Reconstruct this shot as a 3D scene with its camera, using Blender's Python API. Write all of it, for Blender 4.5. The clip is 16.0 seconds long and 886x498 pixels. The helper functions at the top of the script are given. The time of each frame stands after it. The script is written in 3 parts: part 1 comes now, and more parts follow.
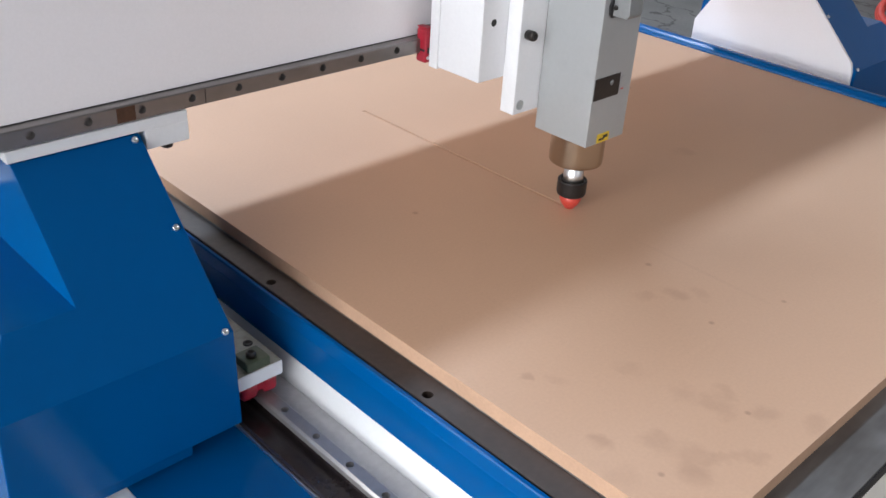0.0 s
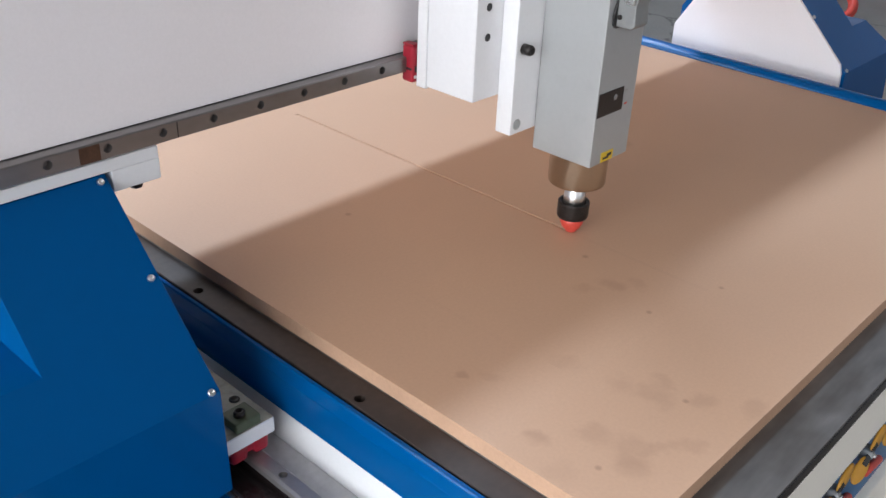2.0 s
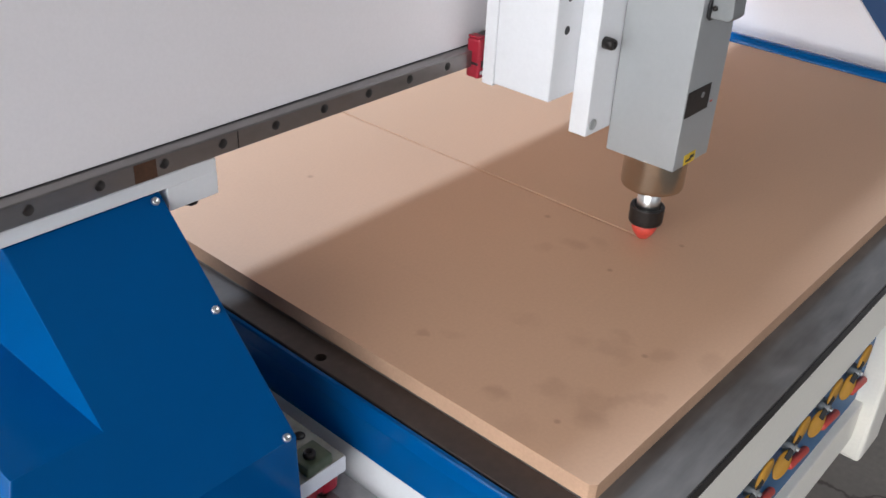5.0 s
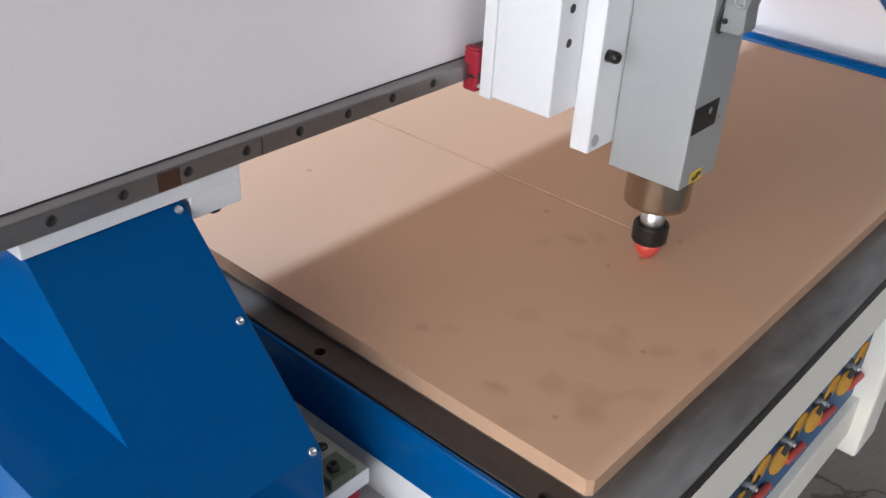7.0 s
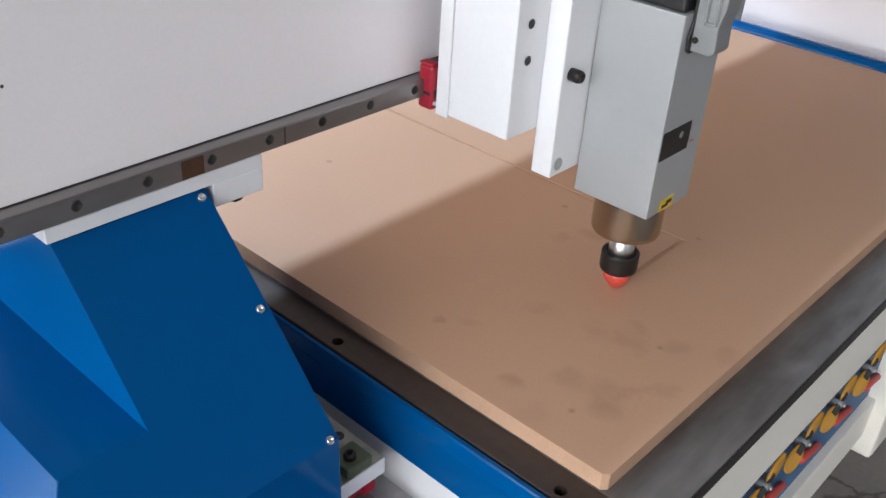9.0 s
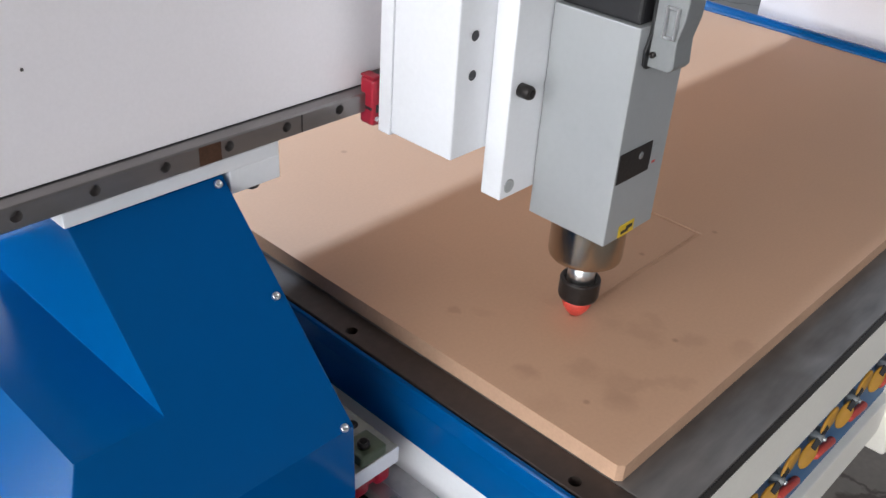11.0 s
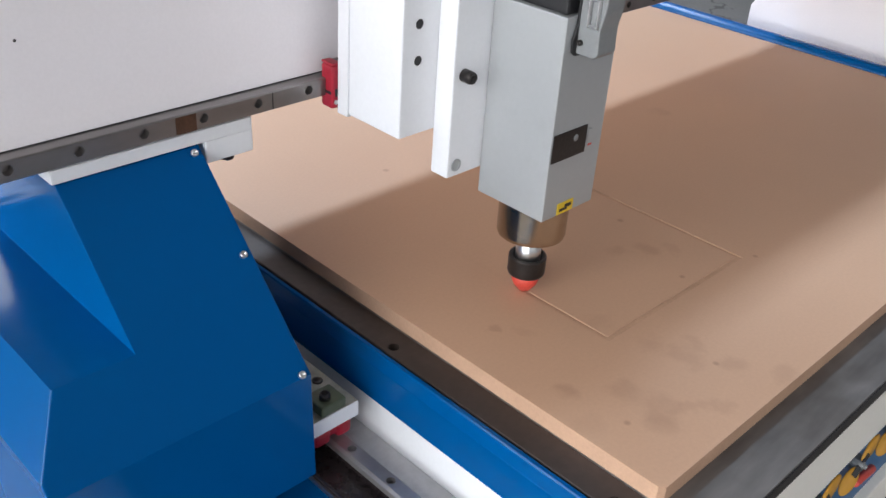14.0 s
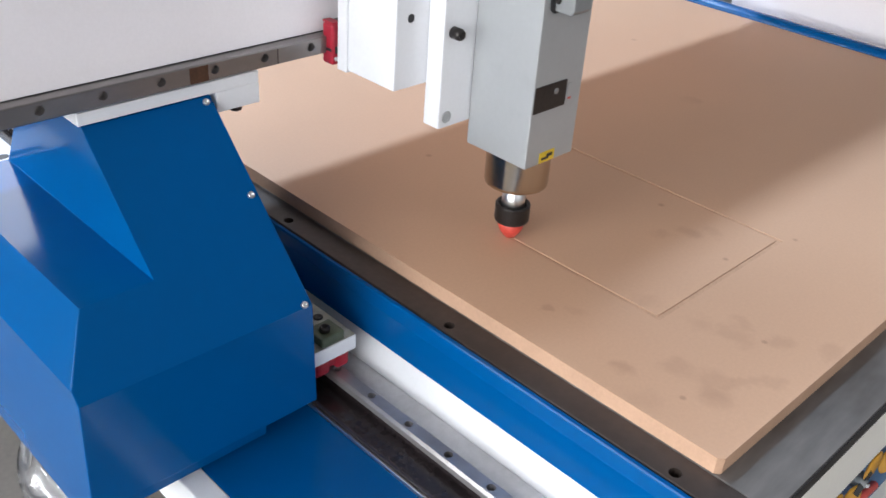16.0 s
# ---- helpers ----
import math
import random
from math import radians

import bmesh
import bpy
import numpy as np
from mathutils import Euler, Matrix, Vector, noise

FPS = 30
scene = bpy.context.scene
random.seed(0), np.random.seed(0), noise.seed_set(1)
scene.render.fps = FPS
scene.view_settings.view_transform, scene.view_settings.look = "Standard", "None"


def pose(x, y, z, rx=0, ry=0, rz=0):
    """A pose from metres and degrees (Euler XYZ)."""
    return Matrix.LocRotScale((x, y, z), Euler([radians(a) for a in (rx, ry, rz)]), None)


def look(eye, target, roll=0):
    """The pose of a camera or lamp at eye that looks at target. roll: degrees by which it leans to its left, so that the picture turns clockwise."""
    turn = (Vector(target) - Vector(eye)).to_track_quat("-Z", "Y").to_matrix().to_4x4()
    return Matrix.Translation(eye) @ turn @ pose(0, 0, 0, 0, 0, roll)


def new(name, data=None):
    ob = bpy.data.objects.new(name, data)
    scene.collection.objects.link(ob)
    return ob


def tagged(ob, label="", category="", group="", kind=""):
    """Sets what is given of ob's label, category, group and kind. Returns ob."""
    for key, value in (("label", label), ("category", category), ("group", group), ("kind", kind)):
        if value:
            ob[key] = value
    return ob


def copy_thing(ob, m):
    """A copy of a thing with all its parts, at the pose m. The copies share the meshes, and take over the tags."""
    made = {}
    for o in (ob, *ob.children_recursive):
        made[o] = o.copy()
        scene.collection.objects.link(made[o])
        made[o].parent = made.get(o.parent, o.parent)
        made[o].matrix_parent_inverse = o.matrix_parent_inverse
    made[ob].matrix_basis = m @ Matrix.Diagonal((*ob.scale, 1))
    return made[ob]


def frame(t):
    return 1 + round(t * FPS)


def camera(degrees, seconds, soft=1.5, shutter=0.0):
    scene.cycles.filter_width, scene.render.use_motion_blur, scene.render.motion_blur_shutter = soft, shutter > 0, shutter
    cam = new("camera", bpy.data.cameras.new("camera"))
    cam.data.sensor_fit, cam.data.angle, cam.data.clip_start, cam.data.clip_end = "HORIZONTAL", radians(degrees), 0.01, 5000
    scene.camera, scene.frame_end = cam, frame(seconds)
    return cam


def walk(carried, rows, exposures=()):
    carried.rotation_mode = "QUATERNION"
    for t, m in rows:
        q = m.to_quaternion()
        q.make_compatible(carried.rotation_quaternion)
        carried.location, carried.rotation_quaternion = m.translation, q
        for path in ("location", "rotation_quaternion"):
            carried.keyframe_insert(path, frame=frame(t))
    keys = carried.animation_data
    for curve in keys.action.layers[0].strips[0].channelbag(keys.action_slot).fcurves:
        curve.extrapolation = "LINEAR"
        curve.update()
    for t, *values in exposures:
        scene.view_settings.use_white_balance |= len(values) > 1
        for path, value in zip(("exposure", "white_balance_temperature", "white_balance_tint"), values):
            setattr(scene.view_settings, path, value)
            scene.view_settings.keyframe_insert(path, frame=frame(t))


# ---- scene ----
cam = camera(50.34, 16.0, shutter=0.5)
ROWS = [
    (0, -0.5805, -0.2478, 0.6003, -43.45, -29.61, -3.16),
    (0.5, -0.5564, -0.2547, 0.5910, -43.82, -29.15, -2.28),
    (1, -0.5406, -0.2538, 0.5850, -44.89, -28.94, -2.37),
    (1.5, -0.5417, -0.2558, 0.5839, -45.87, -28.86, -2.55),
    (2, -0.5429, -0.2602, 0.5794, -46.69, -28.99, -2.26),
    (2.5, -0.5410, -0.2637, 0.5762, -47.22, -29.43, -2.22),
    (3, -0.5367, -0.2636, 0.5782, -47.27, -29.79, -2.40),
    (3.5, -0.5375, -0.2660, 0.5750, -47.44, -30.05, -2.47),
    (4, -0.5364, -0.2651, 0.5725, -47.97, -30.48, -2.36),
    (4.5, -0.5370, -0.2699, 0.5724, -48.03, -30.61, -2.47),
    (5, -0.5381, -0.2744, 0.5677, -48.36, -30.64, -2.64),
    (7.5, -0.5387, -0.2735, 0.5719, -48.25, -31.23, -2.95),
    (8, -0.5412, -0.2736, 0.5701, -47.99, -31.28, -3.08),
    (8.5, -0.5446, -0.2735, 0.5713, -47.46, -31.37, -3.22),
    (9, -0.5455, -0.2719, 0.5705, -47.10, -31.51, -3.36),
    (11.5, -0.5520, -0.2692, 0.5638, -45.96, -31.88, -3.50),
    (12, -0.5547, -0.2701, 0.5641, -45.54, -31.75, -3.42),
    (12.5, -0.5582, -0.2702, 0.5676, -45.30, -31.46, -3.32),
    (13, -0.5621, -0.2691, 0.5686, -44.92, -31.33, -3.49),
    (13.5, -0.5665, -0.2697, 0.5654, -44.71, -30.83, -3.27),
    (14, -0.5664, -0.2660, 0.5681, -44.23, -30.76, -3.46),
    (14.5, -0.5768, -0.2567, 0.5665, -44.10, -30.68, -3.79),
    (15, -0.5901, -0.2431, 0.5657, -43.95, -30.92, -3.97),
    (15.5, -0.6108, -0.2409, 0.5686, -42.95, -31.26, -4.65),
    (16, -0.6282, -0.2451, 0.5650, -44.18, -31.13, -3.66),
]
TRAVEL_Y = [(0, -0.0000), (0.5, -0.0286), (1, -0.0561), (1.5, -0.0844), (2, -0.1135), (2.5, -0.1418), (3, -0.1692), (3.5, -0.1972), (4, -0.2244), (4.5, -0.2534), (5, -0.2815), (5.4, -0.3040), (5.6, -0.3150), (8.5, -0.3152), (11.4, -0.3150), (11.6, -0.3098), (12, -0.2910), (12.5, -0.2677), (13, -0.2432), (13.5, -0.2190), (14, -0.1963), (14.5, -0.1716), (15, -0.1466), (15.5, -0.1216), (16, -0.0990)]
TRAVEL_X = [(0, 0.0), (5.9, 0.0), (6.1, -0.0032), (7.5, -0.0729), (8, -0.0980), (8.5, -0.1239), (9, -0.1478), (11.15, -0.2550), (11.3, -0.2596), (13.5, -0.2596), (16, -0.2596)]
Z0 = 0.82          # height of the board's upper face above the floor


def rig(t, x, y, z, yaw, pitch, roll):
    return (t, pose(x, y, z + Z0, 90 + pitch, roll, yaw))


walk(cam, [rig(*r) for r in ROWS], exposures=[(0, -0.10), (5, -0.14), (9, -0.13), (12.5, -0.10), (14.5, -0.05), (16, 0.05)])

# ---- light ----
world = bpy.data.worlds.new("world")
scene.world = world
world.use_nodes = True
wn = world.node_tree
sky = wn.nodes.new("ShaderNodeTexSky")
sky.sky_type, sky.sun_disc = "NISHITA", False
sky.sun_elevation, sky.sun_rotation = radians(59), radians(0)
wn.nodes["Background"].inputs["Strength"].default_value = 0.08
wn.links.new(sky.outputs[0], wn.nodes["Background"].inputs["Color"])


def opening_light(name, eye, target, sx, sy, watts, colour):
    d = bpy.data.lights.new(name, "AREA")
    d.shape, d.size, d.size_y, d.energy, d.color = "RECTANGLE", sx, sy, watts, colour
    ob = new(name, d)
    ob.matrix_world = look(eye, target)
    return ob


opening_light("roof_light_lamp", (0.5, 3.75, 5.9), (0.5, 0.55, 0.8), 5.0, 0.5, 358, (0.63, 0.83, 1.07))
opening_light("north_window_lamp", (1.7, 6.9, 4.3), (1.7, 0.0, 4.3), 2.2, 2.2, 95, (0.92, 0.95, 1.0))
# Added fill for the front faces; the opening behind it is assumed.
opening_light("front_fill_lamp", (0.3, -5.9, 3.0), (0.3, 0.5, 1.0), 6.0, 2.2, 55, (1.0, 0.92, 0.86))
opening_light("side_window_lamp", (-4.9, 0.5, 2.5), (0.0, 0.5, 1.0), 9.0, 3.4, 600, (0.985, 0.985, 0.995))


# ---- materials ----
def material(name, colour, rough=0.5, metal=0.0, vary=0.12, scale=6.0, fine=90.0, bump=0.1, coat=0.0, spots=None, stretch=(1, 1, 1), depth=0.002, rvar=0.08):
    m = bpy.data.materials.new(name)
    m.use_nodes = True
    nt = m.node_tree
    n, l = nt.nodes, nt.links
    p = n["Principled BSDF"]
    p.inputs["Metallic"].default_value = metal
    p.inputs["Coat Weight"].default_value = coat
    p.inputs["Coat Roughness"].default_value = 0.12
    co = n.new("ShaderNodeTexCoord")
    mp = n.new("ShaderNodeMapping")
    mp.inputs["Scale"].default_value = stretch
    l.new(co.outputs["Object"], mp.inputs["Vector"])
    big, small = n.new("ShaderNodeTexNoise"), n.new("ShaderNodeTexNoise")
    for node, s, det in ((big, scale, 4), (small, fine, 6)):
        node.inputs["Scale"].default_value, node.inputs["Detail"].default_value = s, det
        l.new(mp.outputs[0], node.inputs["Vector"])
    mix = n.new("ShaderNodeMixRGB")
    mix.inputs[0].default_value = 0.45
    l.new(big.outputs["Fac"], mix.inputs[1])
    l.new(small.outputs["Fac"], mix.inputs[2])
    ramp = n.new("ShaderNodeValToRGB")
    lo, hi = [max(0, c * (1 - vary)) for c in colour], [min(1, c * (1 + vary)) for c in colour]
    ramp.color_ramp.elements[0].position, ramp.color_ramp.elements[1].position = 0.32, 0.68
    ramp.color_ramp.elements[0].color, ramp.color_ramp.elements[1].color = (*lo, 1), (*hi, 1)
    l.new(mix.outputs[0], ramp.inputs[0])
    out = ramp.outputs[0]
    if spots:
        sc, amount, tint, edge = spots
        st = n.new("ShaderNodeTexNoise")
        st.inputs["Scale"].default_value, st.inputs["Detail"].default_value = sc, 3
        l.new(co.outputs["Object"], st.inputs["Vector"])
        sr = n.new("ShaderNodeValToRGB")
        sr.color_ramp.elements[0].position, sr.color_ramp.elements[1].position = edge, min(1, edge + 0.14)
        sr.color_ramp.elements[0].color, sr.color_ramp.elements[1].color = (0, 0, 0, 1), (amount, amount, amount, 1)
        l.new(st.outputs["Fac"], sr.inputs[0])
        mx = n.new("ShaderNodeMixRGB")
        mx.inputs[2].default_value = (*tint, 1)
        l.new(sr.outputs[0], mx.inputs[0])
        l.new(out, mx.inputs[1])
        out = mx.outputs[0]
    l.new(out, p.inputs["Base Color"])
    rr = n.new("ShaderNodeMapRange")
    rr.inputs["To Min"].default_value, rr.inputs["To Max"].default_value = max(0.03, rough - rvar), min(1, rough + rvar)
    l.new(mix.outputs[0], rr.inputs["Value"])
    l.new(rr.outputs[0], p.inputs["Roughness"])
    bp = n.new("ShaderNodeBump")
    bp.inputs["Strength"].default_value, bp.inputs["Distance"].default_value = bump, depth
    l.new(small.outputs["Fac"], bp.inputs["Height"])
    l.new(bp.outputs[0], p.inputs["Normal"])
    return m


MDF_EDGE = material("mdf_edge", (0.48, 0.30, 0.20), 0.8, vary=0.10, scale=20, fine=300, bump=0.15)
GROOVE = material("mdf_cut", (0.54, 0.335, 0.22), 0.9, vary=0.12, scale=30, fine=400, bump=0.3)
WHITE = material("white_powder_coat", (0.84, 0.80, 0.825), 0.42, vary=0.03, scale=4, fine=320, bump=0.05)
# White of the front beams with warm light mixed into its colour.
WARM_WHITE = material("warm_lit_white_paint", (0.86, 0.83, 0.76), 0.45, vary=0.04, scale=5, fine=240, bump=0.05)
# Paler, greyer blue: the haze over the valve panel is in the colour.
HAZED_BLUE = material("hazed_blue_paint", (0.022, 0.115, 0.27), 0.45, vary=0.05, scale=6, fine=120, bump=0.03)
WHITE_PLATE = material("white_painted_plate", (0.78, 0.79, 0.82), 0.38, vary=0.03, scale=6, fine=200, bump=0.04)
BLUE = material("blue_gloss_paint", (0.0, 0.073, 0.246), 0.15, vary=0.02, scale=3, fine=60, bump=0.0, rvar=0.01)
BLUE.node_tree.nodes["Principled BSDF"].inputs["Specular IOR Level"].default_value = 0.17
STEEL_DARK = material("dark_machined_steel", (0.085, 0.077, 0.074), 0.42, 0.4, vary=0.25, scale=9, fine=120, bump=0.1, spots=(7.0, 0.5, (0.05, 0.04, 0.035), 0.52))
STEEL_BROWN = material("brown_stained_steel", (0.058, 0.043, 0.037), 0.5, 0.35, vary=0.3, scale=7, fine=110, bump=0.1, spots=(9.0, 0.55, (0.045, 0.032, 0.026), 0.5))
# Stained steel; base lighter than the side strip's, with reflected light in it.
STEEL_BED = material("grey_ground_steel", (0.185, 0.168, 0.157), 0.46, 0.35, vary=0.38, scale=9, fine=45, bump=0.05, stretch=(0.35, 1.6, 1), spots=(8.0, 0.6, (0.080, 0.062, 0.050), 0.50))
# The leg's shade on the white slider plate, put into a grey colour.
SHADE_GREY = material("shaded_plate_top", (0.36, 0.355, 0.30), 0.4, vary=0.2, scale=25, fine=120, bump=0.05, spots=(45.0, 0.5, (0.12, 0.12, 0.09), 0.54))
RAIL_STEEL = material("ground_rail_steel", (0.25, 0.235, 0.232), 0.30, 0.8, vary=0.12, scale=8, fine=90, bump=0.03, spots=(9.0, 0.35, (0.12, 0.085, 0.065), 0.56), stretch=(0.5, 0.5, 1))
# Brighter copy of the rail steel, to offset shade beside the leg.
GUIDE_STEEL = material("lifted_guide_steel", (0.40, 0.385, 0.39), 0.30, 0.7, vary=0.12, scale=8, fine=90, bump=0.03, spots=(9.0, 0.4, (0.15, 0.12, 0.10), 0.55))
CHROME = material("bright_screw_steel", (0.70, 0.70, 0.71), 0.30, 1.0, vary=0.1, fine=300)
ALU = material("satin_aluminium_grey", (0.41, 0.425, 0.435), 0.5, 0.35, vary=0.035, scale=9, fine=160, bump=0.05, spots=(38.0, 0.10, (0.30, 0.31, 0.32), 0.60))
# Polished steel; its brown tint holds the reflection of the board.
TINTED_STEEL = material("polished_flange_steel", (0.46, 0.39, 0.31), 0.20, 1.0, vary=0.06, scale=10, fine=200, bump=0.0, rvar=0.03)
BLACK = material("black_plastic", (0.016, 0.016, 0.018), 0.45, vary=0.3, fine=200)
BLACK_OXIDE = material("black_oxide_steel", (0.03, 0.026, 0.025), 0.38, 0.5, vary=0.3, scale=30, fine=250)
RED = material("red_plastic", (0.34, 0.012, 0.03), 0.42, vary=0.15, scale=25, fine=200)
CAST_GREY = material("grey_die_cast", (0.24, 0.25, 0.255), 0.45, 0.2, vary=0.08, scale=12, fine=200)
GLOSS_BLACK = material("glossy_black_steel", (0.018, 0.014, 0.015), 0.22, 0.0, vary=0.5, scale=12, fine=150, rvar=0.12)
# Grey of the inner ledge, raised to make up for the leg's shade.
LEDGE_GREY = material("lifted_ledge_grey", (0.48, 0.48, 0.495), 0.42, 0.25, vary=0.15, scale=9, fine=120, bump=0.05)
RED_BIT = material("red_cutter_paint", (0.62, 0.07, 0.05), 0.45, vary=0.2, scale=40, fine=300)
LABEL_YELLOW = material("yellow_label_film", (0.72, 0.50, 0.03), 0.4, vary=0.06, scale=30, fine=200)
YELLOW = material("yellow_plastic", (0.50, 0.25, 0.03), 0.42, vary=0.1, scale=30, fine=200)
GREEN = material("green_end_cap", (0.065, 0.085, 0.05), 0.5, vary=0.2, scale=40, fine=200)
RUST = material("brown_protective_oil", (0.085, 0.042, 0.025), 0.4, 0.3, vary=0.35, scale=60, fine=300)
CONCRETE = material("workshop_concrete", (0.19, 0.172, 0.155), 0.7, vary=0.18, scale=2.5, fine=70, bump=0.25, spots=(1.6, 0.5, (0.12, 0.11, 0.10), 0.52))
cn, cl = CONCRETE.node_tree.nodes, CONCRETE.node_tree.links
cp = cn["Principled BSDF"]
cells, crack, wob, bend, tone = cn.new("ShaderNodeTexVoronoi"), cn.new("ShaderNodeMapRange"), cn.new("ShaderNodeTexNoise"), cn.new("ShaderNodeMixRGB"), cn.new("ShaderNodeMixRGB")
cells.feature = "DISTANCE_TO_EDGE"
cells.inputs["Scale"].default_value = 1.7
wob.inputs["Scale"].default_value, wob.inputs["Detail"].default_value = 7.0, 5
bend.inputs[0].default_value = 0.22
where = cn.new("ShaderNodeTexCoord").outputs["Object"]
cl.new(where, wob.inputs["Vector"])
cl.new(where, bend.inputs[1])
cl.new(wob.outputs["Color"], bend.inputs[2])
cl.new(bend.outputs[0], cells.inputs["Vector"])
cl.new(cells.outputs["Distance"], crack.inputs["Value"])
for key, value in (("From Min", 0.003), ("From Max", 0.014), ("To Min", 0.75), ("To Max", 0.0)):
    crack.inputs[key].default_value = value
cl.new(crack.outputs[0], tone.inputs[0])
cl.new(cp.inputs["Base Color"].links[0].from_socket, tone.inputs[1])
tone.inputs[2].default_value = (0.045, 0.035, 0.028, 1)
cl.new(tone.outputs[0], cp.inputs["Base Color"])
PLASTER = material("grey_plaster", (0.42, 0.41, 0.41), 0.85, vary=0.06, scale=1.5, fine=60, bump=0.2)
# Roof is out of view; kept dark to dim its reflection in the covers.
CEILING = material("unseen_roof_grey", (0.19, 0.19, 0.195), 0.6, vary=0.05, scale=2, fine=40)


# ---- mesh helpers ----
def add_box(bm, x0, x1, y0, y1, z0, z1, bevel=0.0, seg=1):
    vs = [bm.verts.new((x, y, z)) for x in (x0, x1) for y in (y0, y1) for z in (z0, z1)]
    fs = [bm.faces.new([vs[i] for i in q]) for q in ((0, 1, 3, 2), (4, 6, 7, 5), (0, 4, 5, 1), (2, 3, 7, 6), (0, 2, 6, 4), (1, 5, 7, 3))]
    if bevel:
        es = list({e for f in fs for e in f.edges})
        bmesh.ops.bevel(bm, geom=es, offset=bevel, segments=seg, affect="EDGES", profile=0.5)
    return bm


def box(x0, x1, y0, y1, z0, z1, bevel=0.0, seg=2):
    return add_box(bmesh.new(), x0, x1, y0, y1, z0, z1, bevel, seg)


def prism(profile, a0, a1, axis="x", bevel=0.0):
    """A profile of (u, v) drawn out from a0 to a1: along x it is (y, z), along y (x, z), along z (x, y)."""
    bm = bmesh.new()
    put = {"x": lambda a, u, v: (a, u, v), "y": lambda a, u, v: (u, a, v), "z": lambda a, u, v: (u, v, a)}[axis]
    ends = [[bm.verts.new(put(a, u, v)) for u, v in profile] for a in (a0, a1)]
    bm.faces.new(ends[0])
    bm.faces.new(ends[1][::-1])
    k = len(profile)
    for i in range(k):
        bm.faces.new((ends[0][i], ends[1][i], ends[1][(i + 1) % k], ends[0][(i + 1) % k]))
    bmesh.ops.recalc_face_normals(bm, faces=bm.faces[:])
    if bevel:
        bmesh.ops.bevel(bm, geom=bm.edges[:], offset=bevel, segments=2, affect="EDGES", profile=0.5)
    return bm


def lathe(profile, m=None, seg=32):
    """A profile of (radius, height) turned about z, then put at the pose m."""
    bm = bmesh.new()
    rings = []
    for r, z in profile:
        rings.append([bm.verts.new((r * math.cos(2 * math.pi * i / seg), r * math.sin(2 * math.pi * i / seg), z)) for i in range(seg)])
    for a, b in zip(rings, rings[1:]):
        for i in range(seg):
            f = bm.faces.new((a[i], a[(i + 1) % seg], b[(i + 1) % seg], b[i]))
            f.smooth = True
    bm.faces.new(rings[0][::-1])
    bm.faces.new(rings[-1])
    for e in bm.edges:
        if len(e.link_faces) == 2 and e.calc_face_angle(0) > radians(28):
            e.smooth = False
    if m:
        bm.transform(m)
    return bm


def part(name, bm, mat, parent=None, label=""):
    me = bpy.data.meshes.new(name)
    bm.to_mesh(me)
    bm.free()
    me.materials.append(mat)
    ob = new(name, me)
    ob.parent = parent
    if label:
        ob["label"] = label
    return ob


def thing(name, label, category, group="", kind="", at=(0, 0, Z0)):
    ob = tagged(new(name), label, category, group, kind)
    ob.location = at
    return ob


def setting(name, bm, mat, label, category):
    return tagged(part(name, bm, mat), label, category, kind="structure")


def screw(r, h, m):
    """A socket-head screw: chamfered head with a sunk socket, standing along z."""
    return lathe([(r, 0), (r, h * 0.8), (r * 0.82, h), (r * 0.58, h), (r * 0.52, h * 0.05), (0.0004, h * 0.05)], m, 16)


def board_material():
    """Fibreboard: fine fibre, faint cloudy tone and a few greasy smudges of their own shape."""
    m = material("mdf_face", (0.575, 0.345, 0.220), 0.55, vary=0.05, scale=3.0, fine=260, bump=0.05)
    n, l = m.node_tree.nodes, m.node_tree.links
    p = n["Principled BSDF"]
    out = p.inputs["Base Color"].links[0].from_socket
    co = n.new("ShaderNodeTexCoord")
    wob = n.new("ShaderNodeTexNoise")
    wob.inputs["Scale"].default_value, wob.inputs["Detail"].default_value = 28.0, 4
    l.new(co.outputs["Object"], wob.inputs["Vector"])
    shift = n.new("ShaderNodeVectorMath")
    shift.operation = "MULTIPLY_ADD"
    shift.inputs[1].default_value, shift.inputs[2].default_value = (0.05, 0.05, 0), (-0.025, -0.025, 0)
    l.new(wob.outputs["Color"], shift.inputs[0])
    bent = n.new("ShaderNodeVectorMath")
    l.new(co.outputs["Object"], bent.inputs[0])
    l.new(shift.outputs[0], bent.inputs[1])
    for x, y, r, k in SMUDGES:
        d = n.new("ShaderNodeVectorMath")
        d.operation = "DISTANCE"
        d.inputs[1].default_value = (x, y, 0)
        l.new((bent if r > 0.008 else co).outputs[0 if r > 0.008 else "Object"], d.inputs[0])
        f = n.new("ShaderNodeMapRange")
        f.interpolation_type = "SMOOTHSTEP"
        f.inputs["From Min"].default_value, f.inputs["From Max"].default_value = r * 0.25, r * 1.2
        f.inputs["To Min"].default_value, f.inputs["To Max"].default_value = k * (0.44 if r > 0.008 else 0.5), 0.0
        l.new(d.outputs["Value"], f.inputs["Value"])
        mx = n.new("ShaderNodeMixRGB")
        mx.inputs[2].default_value = (0.19, 0.095, 0.055, 1)
        l.new(f.outputs[0], mx.inputs[0])
        l.new(out, mx.inputs[1])
        out = mx.outputs[0]
    l.new(out, p.inputs["Base Color"])
    return m


